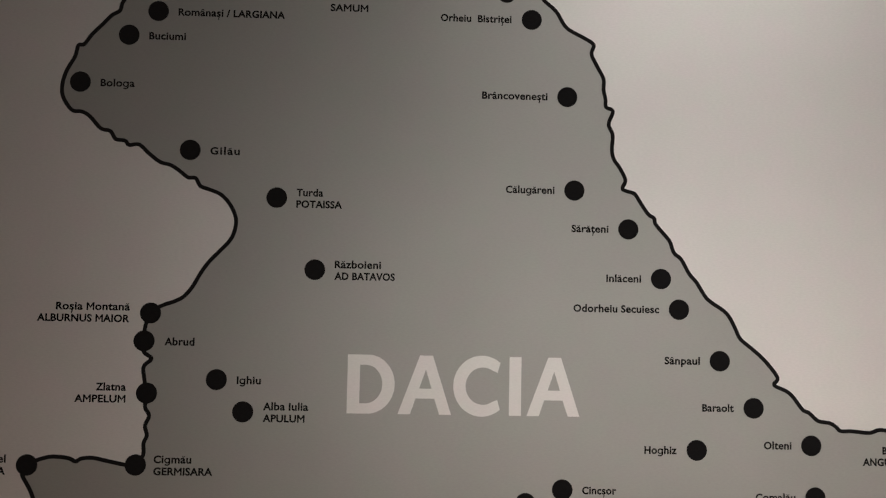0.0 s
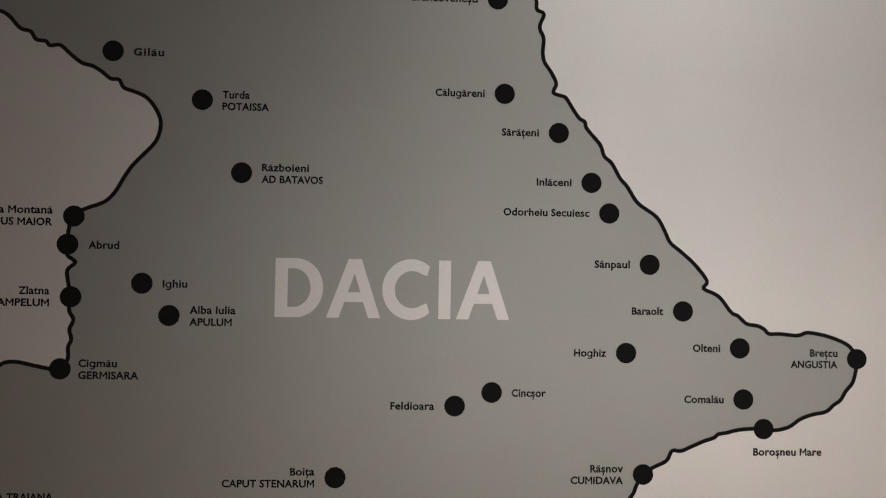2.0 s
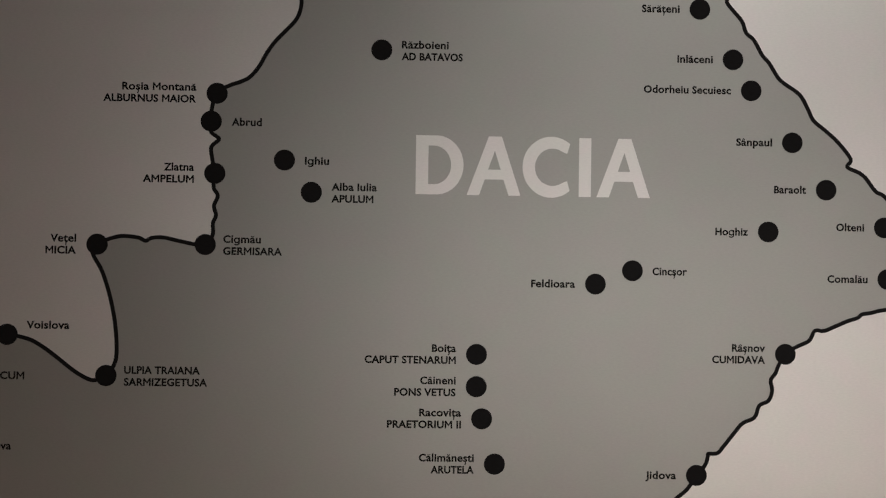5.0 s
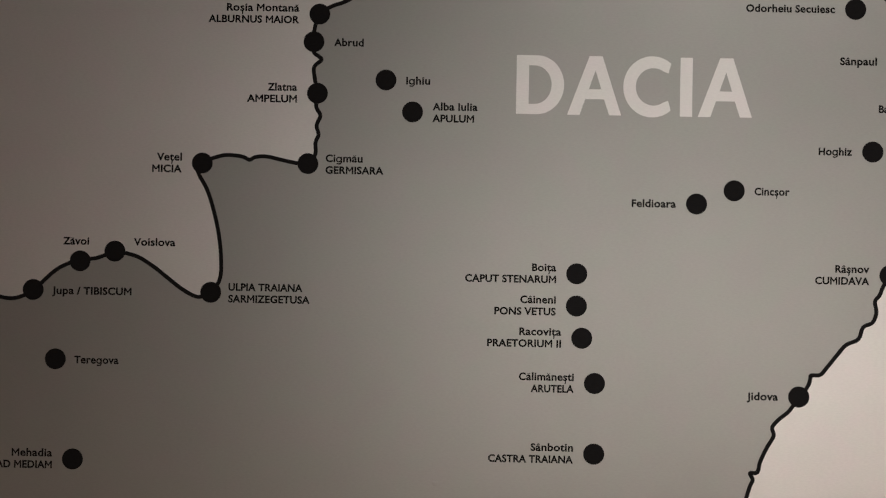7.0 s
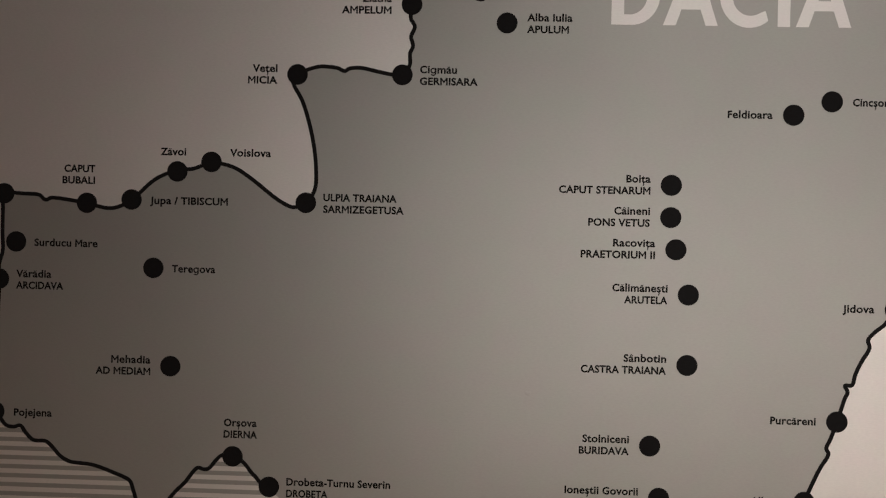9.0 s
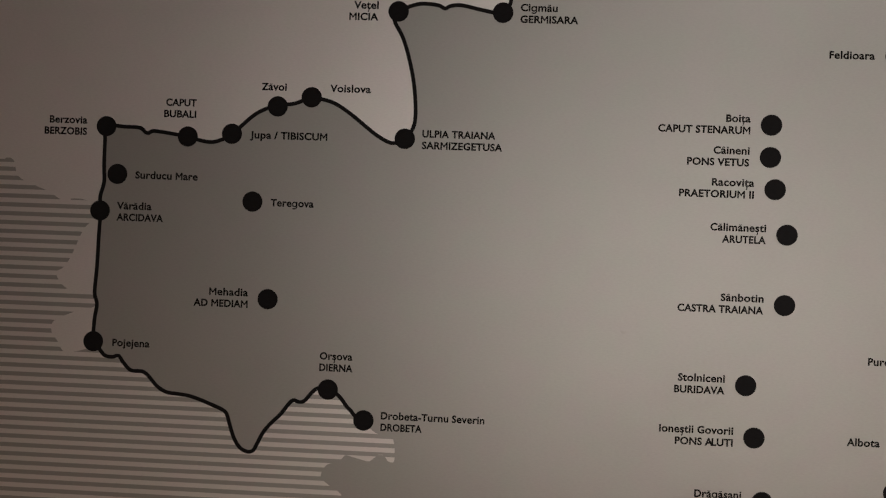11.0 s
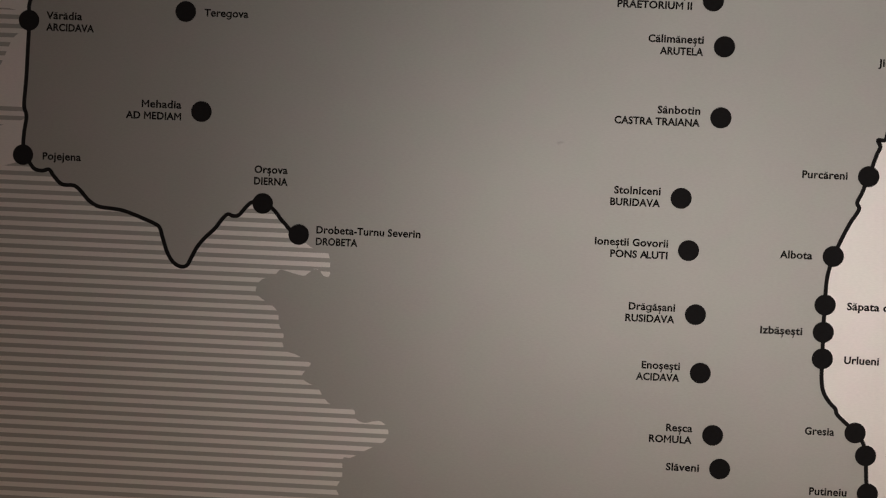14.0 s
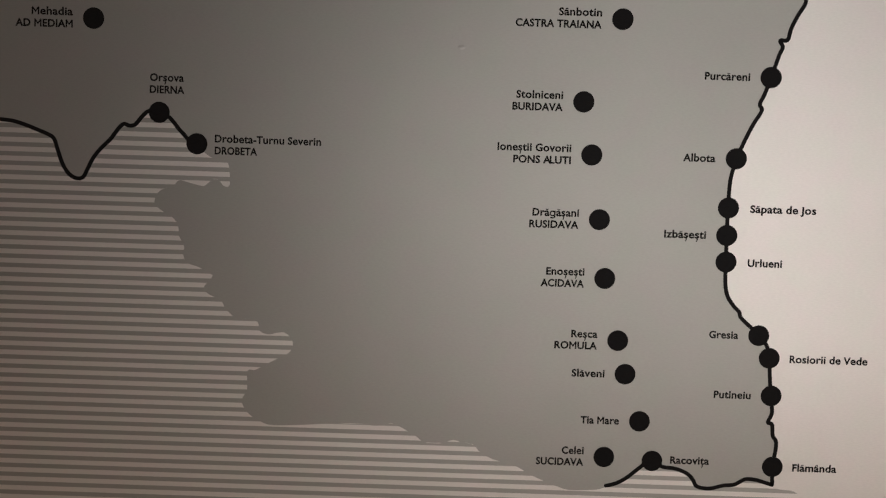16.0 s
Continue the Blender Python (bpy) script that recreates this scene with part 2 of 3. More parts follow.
varadia_pojejena = [
    (-0.968, 1.050), (-0.969, 1.009), (-0.970, 0.968), (-0.972, 0.930), (-0.968, 0.914), (-0.971, 0.889), (-0.971, 0.859),
]
pojejena_orsova = [
    (-0.971, 0.859), (-0.962, 0.849), (-0.954, 0.840), (-0.943, 0.838), (-0.933, 0.840), (-0.926, 0.831), (-0.914, 0.820), (-0.897, 0.819), (-0.887, 0.812),
    (-0.875, 0.799), (-0.861, 0.791), (-0.844, 0.789), (-0.827, 0.787), (-0.810, 0.782), (-0.794, 0.776), (-0.781, 0.771), (-0.772, 0.765), (-0.767, 0.751),
    (-0.760, 0.731), (-0.751, 0.717), (-0.740, 0.711), (-0.731, 0.713), (-0.725, 0.724), (-0.717, 0.740), (-0.706, 0.754), (-0.693, 0.767), (-0.682, 0.782),
    (-0.675, 0.788), (-0.667, 0.786), (-0.659, 0.788), (-0.649, 0.800), (-0.640, 0.807), (-0.624, 0.807),
]
orsova_drobeta = [
    (-0.624, 0.807), (-0.612, 0.799), (-0.605, 0.792), (-0.599, 0.784), (-0.592, 0.777), (-0.585, 0.769), (-0.578, 0.762),
]
coast_a = [
    (-0.574, 0.763), (-0.555, 0.747), (-0.532, 0.740), (-0.529, 0.737), (-0.527, 0.726), (-0.527, 0.708), (-0.535, 0.707), (-0.541, 0.714), (-0.548, 0.716),
    (-0.556, 0.711), (-0.563, 0.706), (-0.575, 0.708), (-0.587, 0.711), (-0.597, 0.713), (-0.603, 0.707), (-0.611, 0.702), (-0.623, 0.698), (-0.630, 0.688),
    (-0.630, 0.678), (-0.618, 0.668), (-0.606, 0.661), (-0.598, 0.651), (-0.596, 0.635), (-0.589, 0.621), (-0.590, 0.609), (-0.584, 0.598), (-0.569, 0.593),
    (-0.552, 0.584), (-0.549, 0.580), (-0.560, 0.565), (-0.555, 0.556), (-0.537, 0.547), (-0.530, 0.537), (-0.518, 0.525),
]
coast_b = [
    (-0.518, 0.525), (-0.497, 0.521), (-0.484, 0.518), (-0.481, 0.506), (-0.469, 0.501), (-0.455, 0.504), (-0.445, 0.504), (-0.436, 0.496), (-0.434, 0.486),
    (-0.439, 0.476), (-0.453, 0.468), (-0.472, 0.458), (-0.486, 0.450), (-0.497, 0.448), (-0.497, 0.423), (-0.503, 0.410), (-0.504, 0.402), (-0.494, 0.387),
    (-0.478, 0.377), (-0.462, 0.372), (-0.430, 0.373), (-0.390, 0.376), (-0.358, 0.378), (-0.334, 0.378), (-0.314, 0.376), (-0.294, 0.380), (-0.282, 0.377),
    (-0.257, 0.363), (-0.244, 0.355), (-0.217, 0.355), (-0.209, 0.358), (-0.201, 0.359), (-0.191, 0.356), (-0.175, 0.354), (-0.166, 0.344), (-0.148, 0.334),
    (-0.132, 0.330), (-0.112, 0.324), (-0.096, 0.315), (-0.079, 0.307), (-0.063, 0.301), (-0.043, 0.294), (-0.026, 0.293), (0.002, 0.295), (0.017, 0.300),
]
celei_racovita = [
    (0.015, 0.301), (0.029, 0.305), (0.043, 0.313), (0.056, 0.324), (0.068, 0.334), (0.078, 0.339),
]
racovita_corner = [
    (0.078, 0.339), (0.094, 0.331), (0.112, 0.329), (0.128, 0.323), (0.137, 0.315), (0.143, 0.305), (0.156, 0.302), (0.167, 0.303), (0.181, 0.307),
    (0.197, 0.309), (0.211, 0.317), (0.225, 0.317), (0.237, 0.314), (0.248, 0.311), (0.250, 0.312), (0.249, 0.337),
]
flamanda_putineiu = [
    (0.249, 0.337), (0.252, 0.360), (0.252, 0.373), (0.247, 0.381), (0.245, 0.397), (0.239, 0.400), (0.244, 0.414), (0.241, 0.438),
]
putineiu_urlueni = [
    (0.241, 0.438), (0.239, 0.455), (0.237, 0.479), (0.236, 0.491), (0.231, 0.509), (0.220, 0.523), (0.205, 0.536), (0.193, 0.547), (0.190, 0.555),
    (0.182, 0.563), (0.173, 0.576), (0.169, 0.592), (0.168, 0.612), (0.168, 0.624),
]
urlueni_purcareni = [
    (0.168, 0.624), (0.167, 0.661), (0.167, 0.700), (0.168, 0.738), (0.175, 0.767), (0.184, 0.791), (0.195, 0.815), (0.204, 0.830), (0.206, 0.837),
    (0.203, 0.844), (0.209, 0.858), (0.216, 0.880),
]
purcareni_jidova = [
    (0.220, 0.892), (0.226, 0.912), (0.230, 0.922), (0.226, 0.931), (0.236, 0.932), (0.240, 0.947), (0.248, 0.965), (0.258, 0.983), (0.256, 0.995),
    (0.265, 1.006), (0.279, 1.018), (0.293, 1.038),
]
jidova_bend = [
    (0.293, 1.038), (0.300, 1.046), (0.306, 1.056), (0.308, 1.065),
]
bend_rasnov = [
    (0.309, 1.068), (0.3215, 1.069), (0.3295, 1.078), (0.3445, 1.097), (0.3565, 1.111), (0.3735, 1.1195), (0.380, 1.136), (0.393, 1.143), (0.398, 1.157),
    (0.396, 1.172), (0.4025, 1.1815), (0.407, 1.193), (0.416, 1.208),
]
rasnov_boros = [
    (0.416, 1.208), (0.432, 1.219), (0.450, 1.228), (0.458, 1.242), (0.471, 1.242), (0.488, 1.249), (0.504, 1.256), (0.519, 1.261), (0.525, 1.266),
    (0.537, 1.268), (0.553, 1.272), (0.574, 1.274), (0.591, 1.274),
]
boros_bretcu = [
    (0.592, 1.274), (0.608, 1.272), (0.629, 1.277), (0.645, 1.288), (0.664, 1.295), (0.683, 1.299), (0.695, 1.309), (0.705, 1.316), (0.712, 1.328),
    (0.722, 1.340), (0.727, 1.356), (0.729, 1.375),
]
bretcu_olteni = [
    (0.729, 1.375), (0.719, 1.392), (0.704, 1.401), (0.683, 1.408), (0.662, 1.412), (0.653, 1.412), (0.640, 1.408), (0.616, 1.410), (0.599, 1.410),
    (0.592, 1.416), (0.583, 1.421), (0.566, 1.424),
]
east = [
    (0.566, 1.424), (0.553, 1.435), (0.543, 1.440), (0.529, 1.458), (0.519, 1.466), (0.502, 1.474), (0.507, 1.485), (0.488, 1.509), (0.470, 1.525),
    (0.453, 1.539), (0.445, 1.555), (0.433, 1.575), (0.410, 1.591), (0.401, 1.600), (0.389, 1.619), (0.379, 1.630), (0.367, 1.651), (0.356, 1.661),
    (0.350, 1.677), (0.338, 1.691), (0.329, 1.702), (0.327, 1.710), (0.319, 1.715), (0.309, 1.729), (0.300, 1.743), (0.295, 1.746), (0.281, 1.751),
    (0.285, 1.764), (0.277, 1.781), (0.268, 1.794), (0.265, 1.808), (0.266, 1.829), (0.260, 1.845), (0.266, 1.864), (0.256, 1.870), (0.255, 1.882),
    (0.252, 1.895), (0.252, 1.911), (0.243, 1.928), (0.234, 1.947), (0.237, 1.961), (0.224, 1.970), (0.197, 1.985), (0.182, 2.008), (0.165, 2.023),
    (0.157, 2.032),
]
pocket = [
    (-1.206, 1.125), (-1.121, 1.120), (-1.111, 1.122), (-1.100, 1.118), (-1.092, 1.095), (-1.068, 1.083), (-1.047, 1.075), (-1.029, 1.064), (-1.016, 1.060),
    (-1.010, 1.066), (-0.991, 1.064), (-0.976, 1.058), (-0.978, 1.037), (-0.991, 1.023), (-1.001, 1.001), (-1.011, 0.978), (-1.021, 0.964), (-1.031, 0.957),
    (-1.022, 0.941), (-1.007, 0.931), (-0.990, 0.929), (-0.971, 0.925), (-0.972, 0.910), (-0.993, 0.904), (-1.018, 0.894), (-1.033, 0.884), (-1.034, 0.870),
    (-1.025, 0.858), (-1.015, 0.843), (-0.995, 0.844), (-0.971, 0.852),
]

FILM, LETTER, LINE, DOT = 0.0001, 0.0002, 0.0003, 0.0004
TOP_EDGE = 2.06
WEST_LINE = [(-0.432, TOP_EDGE)] + west_top + rosia_cigmau[1:] + cigmau_vetel[1:] + vetel_ulpia[1:] + ulpia_voislova[1:] + voislova_zavoi[1:] + zavoi_jupa[1:] \
    + jupa_caput[1:] + caput_berz[1:] + berz_varadia[1:] + varadia_pojejena[1:] + pojejena_orsova[1:] + orsova_drobeta[1:]
EAST_LINE = celei_racovita + racovita_corner[1:] + flamanda_putineiu[1:] + putineiu_urlueni[1:] + urlueni_purcareni[1:] + purcareni_jidova \
    + jidova_bend[1:] + bend_rasnov + rasnov_boros[1:] + boros_bretcu[1:] + bretcu_olteni[1:] + east[1:] + [(0.125, TOP_EDGE)]
COAST = coast_a + coast_b[1:]

west, coast, east_side = smooth(WEST_LINE), smooth(COAST), smooth(EAST_LINE)
province = slab(bmesh.new(), [west + coast[1:-1] + east_side], FILM)
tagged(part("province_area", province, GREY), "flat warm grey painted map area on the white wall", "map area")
tagged(part("border_line", ribbon(bmesh.new(), west, 0.0056, LINE), BLACK), "wavy black painted border line edging the grey area", "map line")
tagged(part("border_line", ribbon(bmesh.new(), east_side, 0.0056, LINE), BLACK), "wavy black painted border line edging the grey area", "map line")

# ---- the hatched land south of the river: level grey bars on the white wall ----
LAND_TAIL = [(0.2518, 0.3075), (0.2616, 0.3037), (0.2776, 0.3035), (0.2900, 0.2974), (0.3020, 0.2854), (0.3020, 0.1800)]
LAND = smooth(pocket) + smooth(pojejena_orsova) + smooth(orsova_drobeta)[1:] + coast + smooth(celei_racovita + racovita_corner[1:-2])[1:] + LAND_TAIL + [(-1.22, 0.18)]
PITCH, BAR, FIRST = 0.01296, 0.0062, 0.7230


def spans(z):
    """The stretches of x that lie inside the land at the height z."""
    cuts = sorted(a[0] + (z - a[1]) / (b[1] - a[1]) * (b[0] - a[0]) for a, b in zip(LAND, LAND[1:] + LAND[:1]) if (a[1] > z) != (b[1] > z))
    return [(a, b) for a, b in zip(cuts[::2], cuts[1::2]) if b - a > 0.0005]


hatched = tagged(new("hatched_land"), "level grey stripes on white wall filling a map region", "map area")
for n in range(-44, 42):
    middle = FIRST + (n + 0.5) * PITCH
    if not 0.19 < middle < 1.14:
        continue
    levels = [middle + BAR * (k / 6 - 0.5) for k in range(7)]
    rows = [spans(z) for z in levels]
    bm = bmesh.new()
    for low, high, zl, zh in zip(rows, rows[1:], levels, levels[1:]):
        pairs = [(a, b) for a in low for b in high if min(a[1], b[1]) - max(a[0], b[0]) > 0]
        for a, b in pairs:
            if sum(p[0] == a for p in pairs) > 1 or sum(p[1] == b for p in pairs) > 1:
                a = b = (max(a[0], b[0]), min(a[1], b[1]))
            slab(bm, [[(a[0], zl), (a[1], zl), (b[1], zh), (b[0], zh)]], FILM - 0.00002)
    if bm.faces:
        part("stripe", bm, GREY, hatched)
    else:
        bm.free()

# ---- the big title ----
TITLE_UNIT = 0.000794
title = tagged(new("map_title"), "large pale capital letters painted on the grey area", "lettering")
TITLE_AT = (-0.1073, 1.4251)


def arc(cx, cz, rx, rz, a0, a1, n=28):
    return [(cx + rx * math.cos(radians(a0 + (a1 - a0) * i / n)), cz + rz * math.sin(radians(a0 + (a1 - a0) * i / n))) for i in range(n + 1)]


def letter(name, loops, shift):
    loops = [[(TITLE_UNIT * (x + shift), TITLE_UNIT * z) for x, z in l] for l in loops]
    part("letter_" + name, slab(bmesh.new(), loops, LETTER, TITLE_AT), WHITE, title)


A_LOOPS = [[(0, 0), (22, 0), (31.5, 28), (64.5, 28), (74, 0), (95, 0), (61, 104), (38, 104)], [(37.5, 45.5), (59.5, 45.5), (49, 79)]]
letter("d", [[(0, 0), (30, 0)] + arc(36, 52, 48, 52, -86, 86) + [(30, 104), (0, 104)], [(22, 18)] + arc(32, 52, 30, 34, -86, 86) + [(22, 86)]], 0)
letter("a", A_LOOPS, 90)
letter("c", [arc(239, 51.5, 51, 54, 50, 310) + [(267, 27.5)] + arc(241, 51.5, 31, 33, 303, 57) + [(267, 75.5)]], 0)
letter("i", [[(288, 0), (309.5, 0), (309.5, 104), (288, 104)]], 0)
letter("a", A_LOOPS, 319.5)

# ---- the place names ----
GLYPHS = {}
PLAIN = {"ă": ("a", "breve"), "â": ("a", "hat"), "ș": ("s", "comma"), "ț": ("t", "comma")}


BOLD, BOLD_SMALL = 0.034, 0.028  # how far the painted strokes stand out beyond the font's: capitals, small letters


def ring_stroke(points, width):
    """The outline of a stroke of even width along a bent line."""
    line = [Vector(p) for p in points]
    left, right = [], []
    for i, p in enumerate(line):
        d = (line[min(i + 1, len(line) - 1)] - line[max(i - 1, 0)]).normalized()
        side = Vector((-d.y, d.x)) * width / 2
        left.append(tuple(p + side))
        right.append(tuple(p - side))
    return left + right[::-1]


def single_storey_g():
    """The wall's own g: a round bowl, a straight stem and an open tail."""
    thick = 0.116
    bowl = [arc(0.262, 0.225, 0.252, 0.262, 0, 360, 28)[:-1], arc(0.262, 0.225, 0.252 - thick, 0.262 - thick, 0, 360, 28)[:-1]]
    stem = ring_stroke([(0.462, 0.475), (0.462, 0.2), (0.462, 0.02)] + arc(0.247, -0.0, 0.215, 0.185, 0, -140, 12), thick)
    bm = bmesh.new()
    slab(bm, bowl, 0.0)
    slab(bm, [stem], 0.0)
    front = [f for f in bm.faces if all(abs(v.co.y) < 0.0005 for v in f.verts)]
    bm.verts.index_update()
    shape = ([(v.co.x, v.co.z) for v in bm.verts], [tuple(v.index for v in f.verts) for f in front])
    bm.free()
    return shape


def broad_m():
    """A capital M with upright legs and a vee that comes down to the middle."""
    t = BOLD
    left, right, foot, head, leg = 0.073 - t, 0.709 + t, -t, 0.682 + t, 0.145
    middle = (left + right) / 2
    outline = [(left, foot), (left + leg, foot), (left + leg, 0.46), (middle, 0.17), (right - leg, 0.46), (right - leg, foot), (right, foot), (right, head),
               (right - leg * 0.9, head), (middle, 0.375), (left + leg * 0.9, head), (left, head)]
    from mathutils.geometry import tessellate_polygon
    return outline, [tuple(tri) for tri in tessellate_polygon([[Vector((x, z, 0)) for x, z in outline]])]


def glyph(ch):
    """Triangles and advance of one character of the built-in font, at size 1, its strokes thickened."""
    if ch not in GLYPHS:
        widths = []
        for body in (ch + "|", "|"):
            data = bpy.data.curves.new("glyph", "FONT")
            data.body, data.size, data.resolution_u = body, 1.0, 3
            ob = new("glyph", data)
            bpy.context.view_layer.update()
            widths.append(max(v.co.x for v in ob.to_mesh().vertices))
            ob.to_mesh_clear()
            if body != "|":
                data.body, data.offset = ch, BOLD_SMALL if ch.islower() else BOLD
                bpy.context.view_layer.update()
                mesh = ob.to_mesh()
                shape = ([tuple(v.co.xy) for v in mesh.vertices], [tuple(p.vertices) for p in mesh.polygons])
                ob.to_mesh_clear()
            bpy.data.objects.remove(ob)
            bpy.data.curves.remove(data)
        step = widths[0] - widths[1]
        if ch == "g":
            shape, step = single_storey_g(), 0.56
        if ch == "M":
            shape = broad_m()
        wide, tall = (1.12, 1.07) if ch.islower() else (1.0, 1.0)
        GLYPHS[ch] = ([(x * wide, z * tall) for x, z in shape[0]], shape[1], step * wide + 0.02)
    return GLYPHS[ch]


def mark(kind, cx):
    """The accents, drawn as short strokes (size 1)."""
    if kind == "breve":
        return [arc(cx, 0.70, 0.155, 0.15, 195, 345, 10) + arc(cx, 0.70, 0.09, 0.07, 345, 195, 10)]
    if kind == "hat":
        return [[(cx - 0.17, 0.55), (cx - 0.075, 0.55), (cx, 0.63), (cx + 0.075, 0.55), (cx + 0.17, 0.55), (cx + 0.05, 0.71), (cx - 0.05, 0.71)]]
    return [[(cx - 0.03, -0.02), (cx + 0.08, -0.02), (cx + 0.085, -0.17), (cx + 0.03, -0.33), (cx - 0.075, -0.33), (cx - 0.015, -0.17)]]


def text_line(text, width, height, x, z, side):
    """One line of lettering as a mesh: capitals of that height, spaced to that width, x its left or right end."""
    size = height / (0.682 + 2 * BOLD)
    places, at = [], 0.0
    for ch in text:
        base, accent = PLAIN.get(ch, (ch, None))
        points, faces, step = glyph(base)
        if text[:len(places) + 1].endswith("AL") and text.endswith("ALUTI"):
            at -= 0.13  # the L stands close against the A there
        places.append((base, accent, at))
        at += step
    last = glyph(places[-1][0])
    first = min(p[0] for p in glyph(places[0][0])[0])
    end = places[-1][2] + max(p[0] for p in last[0])
    natural = (end - first) * size
    squeeze = min(1.14, max(0.86, width / natural))
    gap = (width / squeeze - natural) / size / max(1, len(text) - 1)
    left = x if side == "r" else x - width
    bm = bmesh.new()
    for n, (base, accent, start) in enumerate(places):
        points, faces, step = glyph(base)

        def put(p):
            return (left + (p[0] + start - first + n * gap) * size * squeeze, -LETTER, z + (p[1] + BOLD) * size)

        verts = [bm.verts.new(put(p)) for p in points]
        for f in faces:
            corners = [verts[i] for i in f]
            a, c, d = (v.co for v in corners[:3])
            if (c - a).cross(d - a).y > 0:
                corners.reverse()
            bm.faces.new(corners)
        if accent:
            xs = [p[0] for p in points]
            for loop in mark(accent, (min(xs) + max(xs)) / 2):
                slab(bm, [[(put(p)[0], put(p)[2]) for p in loop]], LETTER)
    return bm


UNIT = 0.000797
CAP = 13.5 * UNIT


def dot_mesh():
    bm = bmesh.new()
    ring = [(0.0146 * math.cos(a * math.pi / 32), 0.0146 * math.sin(a * math.pi / 32)) for a in range(64)]
    slab(bm, [ring], DOT)
    mesh = bpy.data.meshes.new("map_dot")
    bm.to_mesh(mesh)
    bm.free()
    mesh.materials.append(BLACK)
    return mesh


DISC = dot_mesh()


def place(x, z, lines, side="r", dx=None, rise=None, dot=True):
    """A black dot with its name beside it; lines: pairs of text and width."""
    if dot:
        ob = new("map_dot", DISC)
        ob.location = (x, 0, z)
        named = " beside the name " + lines[0][0] if lines else " at the border line"
        tagged(ob, "round black dot" + named, "map dot", "dots marking the forts")
    if not lines:
        return
    words = " ".join(t for t, _ in lines)
    label = tagged(new("place_name"), "small black lettering reading " + words, "lettering", "place names on the map")
    two = len(lines) > 1
    if dx is None:
        dx = (31 if two else 35.5) if side == "r" else -36
    if rise is None:
        rise = 3 if two else -7.6
    for n, (text, width) in enumerate(lines):
        bm = text_line(text, width * UNIT - 0.0006, CAP, x + dx * UNIT, z + (rise + 0.3 - 20.6 * n) * UNIT, side)
        part("latin_name" if text.upper() == text else "modern_name", bm, BLACK, label)


# the north
place(-0.3903, 1.9912, [("Românași / LARGIANA", 191)])
place(-0.4304, 1.9555, [("Buciumi", 66)])
place(-0.4960, 1.8858, [("Bologa", 61)])
place(-0.3381, 1.7921, [("Gilău", 53)])
place(-0.2140, 1.7270, [("Turda", 48), ("POTAISSA", 82)], dx=35)
place(-0.1573, 1.6258, [("Războieni", 83), ("AD BATAVOS", 108)], dx=35)
place(-0.1456, 1.9987, [("SAMUM", 69)], dx=0, rise=0, dot=False)
place(0.1091, 2.0340, [])
place(0.1460, 1.9950, [("Orheiu  Bistriței", 130)], "l", dx=-37)
place(0.1993, 1.8830, [("Brâncovenești", 120)], "l")
place(0.2111, 1.7472, [("Călugăreni", 89)], "l")
place(0.2898, 1.6929, [("Sărățeni", 68)], "l")
place(0.3377, 1.6225, [("Inlăceni", 64)], "l")
place(0.3640, 1.5791, [("Odorheiu Secuiesc", 156)], "l")
place(0.4233, 1.5067, [("Sânpaul", 65)], "l")
place(0.4723, 1.4406, [("Baraolt", 58)], "l")
place(0.3903, 1.3802, [("Hoghiz", 59)], "l")
place(0.5558, 1.3887, [("Olteni", 51)], "l")
place(0.5614, 1.3157, [("Comalău", 73)], "l")
place(0.7289, 1.3751, [("Brețcu", 52), ("ANGUSTIA", 88)], "l")
place(0.5913, 1.2737, [("Boroșneu Mare", 127)], dx=-19, rise=-48)
# the middle
place(-0.3846, 1.5605, [("Roșia Montană", 129), ("ALBURNUS MAIOR", 161)], "l")
place(-0.3920, 1.5215, [("Abrud", 53)])
place(-0.3857, 1.4491, [("Zlatna", 53), ("AMPELUM", 89)], "l")
place(-0.2899, 1.4693, [("Ighiu", 43)])
place(-0.2519, 1.4251, [("Alba Iulia", 80), ("APULUM", 74)], dx=35)
place(-0.3971, 1.3501, [("Cigmău", 66), ("GERMISARA", 103)])
place(0.1466, 1.3033, [("Feldioara", 78)], "l")
place(0.1986, 1.3227, [("Cincșor", 62)])
place(0.4163, 1.2085, [("Râșnov", 60), ("CUMIDAVA", 95)], "l")
place(-0.0186, 1.2029, [("Boița", 43), ("CAPUT STENARUM", 160)], "l")
place(-0.0183, 1.1580, [("Câineni", 63), ("PONS VETUS", 108)], "l")
place(-0.0101, 1.1134, [("Racovița", 74), ("PRAETORIUM II", 130)], "l")
place(0.0086, 1.0508, [("Călimănești", 97), ("ARUTELA", 76)], "l")
place(0.0091, 0.9528, [("Sânbotin", 75), ("CASTRA TRAIANA", 149)], "l")
place(0.2921, 1.0377, [("Jidova", 55)], "l")
# the west
place(-0.5453, 1.3483, [("Vețel", 45), ("MICIA", 53)], "l")
place(-0.5295, 1.1675, [("ULPIA TRAIANA", 131), ("SARMIZEGETUSA", 144)])
place(-0.6653, 1.2225, [("Voislova", 74)], dx=33, rise=10)
place(-0.7139, 1.2080, [("Zăvoi", 47)], dx=-31, rise=28)
place(-0.7789, 1.1667, [("Jupa / TIBISCUM", 141)], dx=33.3)
place(-0.8433, 1.1607, [("CAPUT", 57), ("BUBALI", 60)], "l", dx=14, rise=54)
place(-0.9635, 1.1718, [("Berzovia", 71), ("BERZOBIS", 80)], "l")
place(-0.9448, 1.1032, [("Surducu Mare", 116)], dx=33.3)
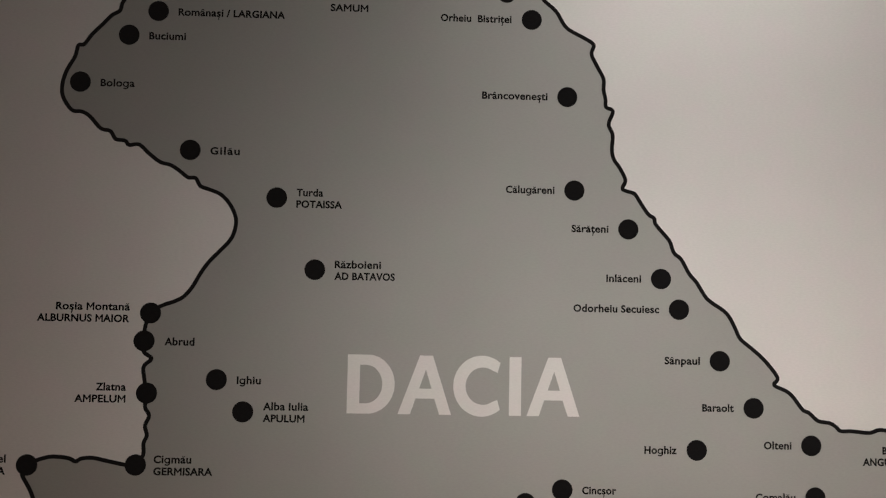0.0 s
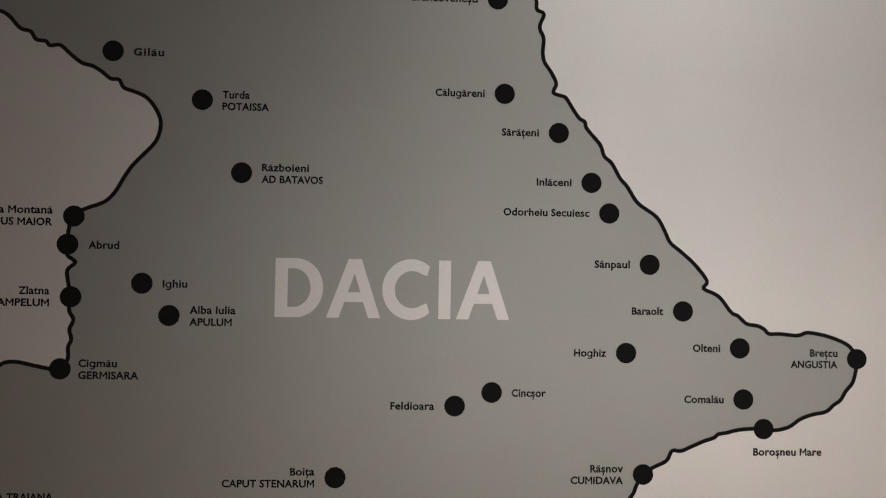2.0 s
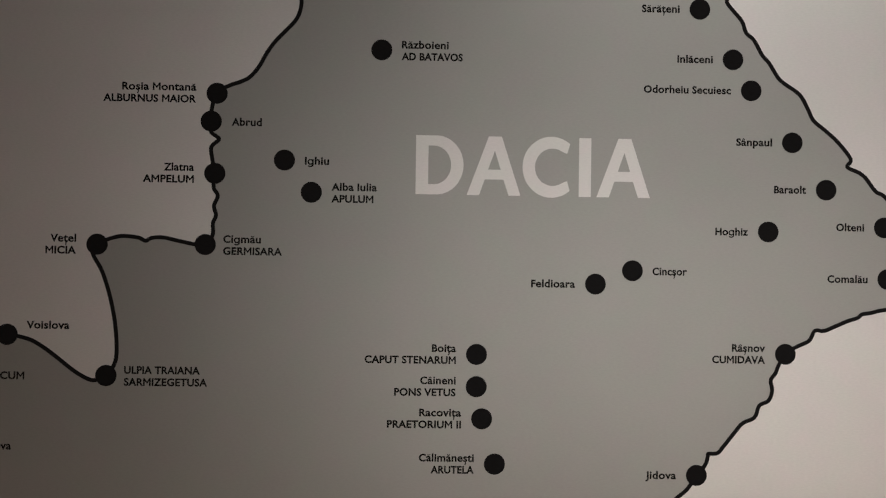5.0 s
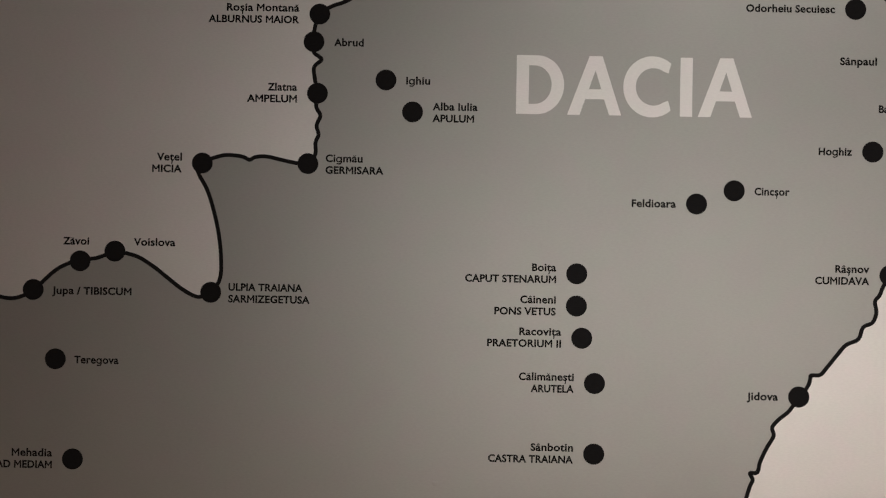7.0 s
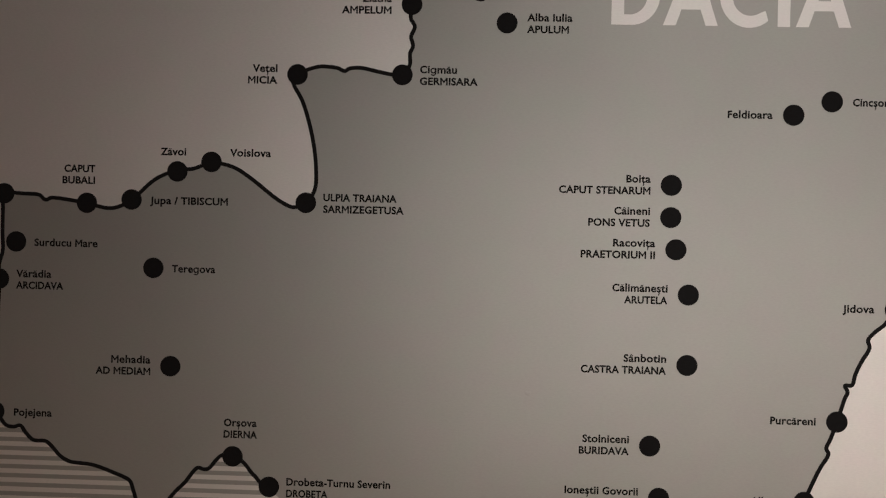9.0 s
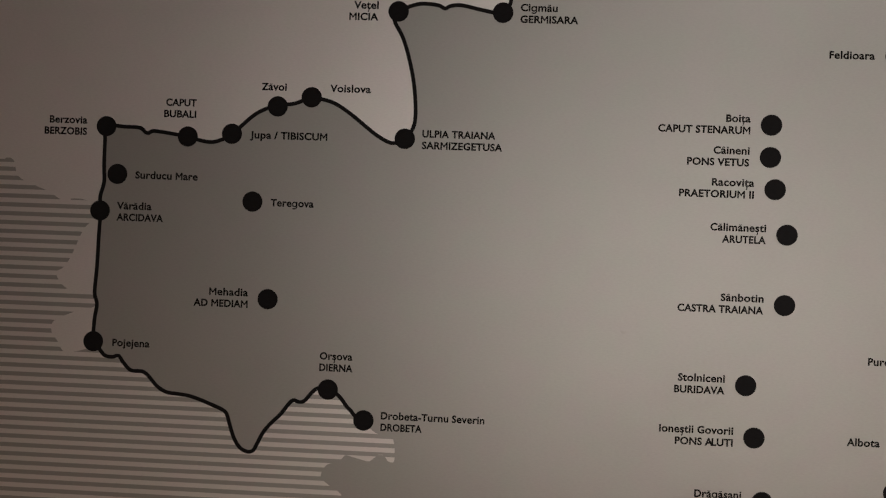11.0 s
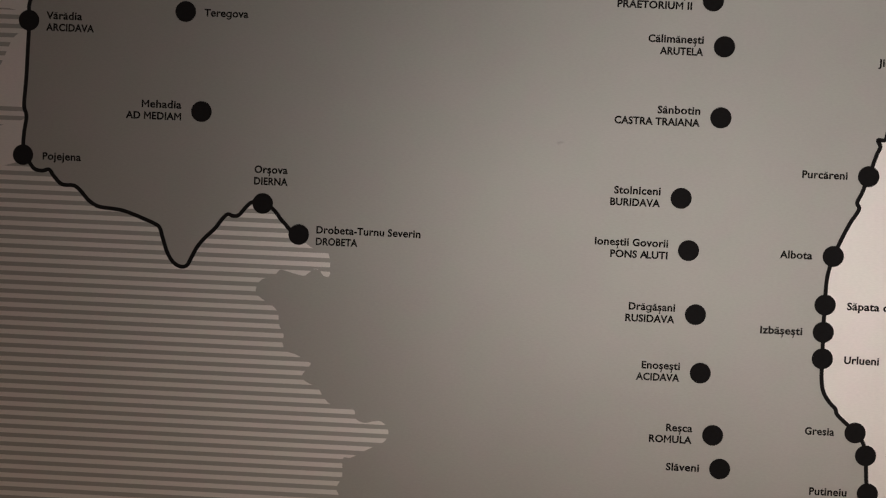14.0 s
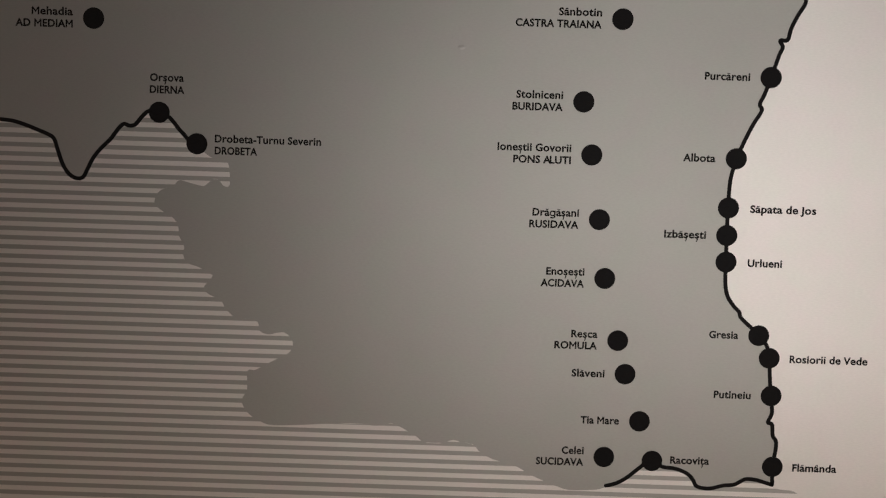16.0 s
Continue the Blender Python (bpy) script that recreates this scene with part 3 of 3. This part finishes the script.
place(-0.9685, 1.0495, [("Vărădia", 65), ("ARCIDAVA", 87)])
place(-0.7454, 1.0703, [("Teregova", 79)], dx=33.3)
place(-0.7180, 0.9311, [("Mehadia", 72), ("AD MEDIAM", 100)], "l")
place(-0.9714, 0.8595, [("Pojejena", 70)])
place(-0.6260, 0.8056, [("Orșova", 60), ("DIERNA", 61)], dx=-17, rise=53)
place(-0.5731, 0.7640, [("Drobeta-Turnu Severin", 186), ("DROBETA", 75)])
# the south
place(-0.0396, 0.8389, [("Stolniceni", 82), ("BURIDAVA", 88)], "l")
place(-0.0254, 0.7665, [("Ioneștii Govorii", 129), ("PONS ALUTI", 101)], "l")
place(-0.0109, 0.6774, [("Drăgășani", 82), ("RUSIDAVA", 87)], "l")
place(0.0003, 0.5956, [("Enoșești", 68), ("ACIDAVA", 77)], "l")
place(0.0223, 0.5087, [("Reșca", 47), ("ROMULA", 76)], "l")
place(0.0347, 0.4616, [("Slăveni", 59)], "l")
place(0.0581, 0.3951, [("Tia Mare", 69)], "l")
place(0.0102, 0.3423, [("Celei", 40), ("SUCIDAVA", 85)], "l")
place(0.0784, 0.3390, [("Racovița", 70)], dx=32.3, rise=-4.2)
place(0.2489, 0.3363, [("Flămânda", 79)])
place(0.2164, 0.8803, [("Purcăreni", 79)], "l")
place(0.1746, 0.7677, [("Albota", 57)], "l")
place(0.1674, 0.6995, [("Săpata de Jos", 116)], dx=38)
place(0.1671, 0.6613, [("Izbășești", 74)], "l")
place(0.1680, 0.6242, [("Urlueni", 61)], dx=38)
place(0.2194, 0.5224, [("Gresia", 52)], "l")
place(0.2358, 0.4910, [("Rosiorii de Vede", 138)], dx=36)
place(0.2415, 0.4377, [("Putineiu", 66)], "l")

# ---- small flaws of the print: grains and a dent caught under the film ----
def blemish(x, z, rx, rz, rise, material, label):
    """A low rounded swelling of the film."""
    bm = bmesh.new()
    rings = []
    for k in range(5):
        a = math.pi / 2 * k / 5
        low = (1 - math.cos(2 * a)) / 2  # runs out level into the wall
        rings.append([bm.verts.new((rx * math.cos(a) * (1 + 0.18 * math.sin(3 * b)) * math.cos(b), -rise * low, rz * math.cos(a) * (1 + 0.15 * math.cos(2 * b)) * math.sin(b)))
                      for b in (2 * math.pi * n / 14 for n in range(14))])
    for under, high in zip(rings, rings[1:]):
        for n in range(14):
            bm.faces.new((under[n], under[(n + 1) % 14], high[(n + 1) % 14], high[n]))
    bm.faces.new(rings[-1])
    for f in bm.faces:
        f.smooth = True
    ob = part("print_blemish", bm, material)
    ob.location = (x, -FILM, z)
    tagged(ob, label, "blemish", "flaws in the print")


blemish(-0.2105, 0.9075, 0.0050, 0.0038, 0.0003, GREY, "small smooth swelling in the grey print")
blemish(0.0306, 1.9629, 0.0060, 0.0030, 0.0002, GREY, "small smooth swelling in the grey print")
blemish(0.3224, 1.7956, 0.0020, 0.0010, 0.00025, WHITE, "tiny grain under the white paint")
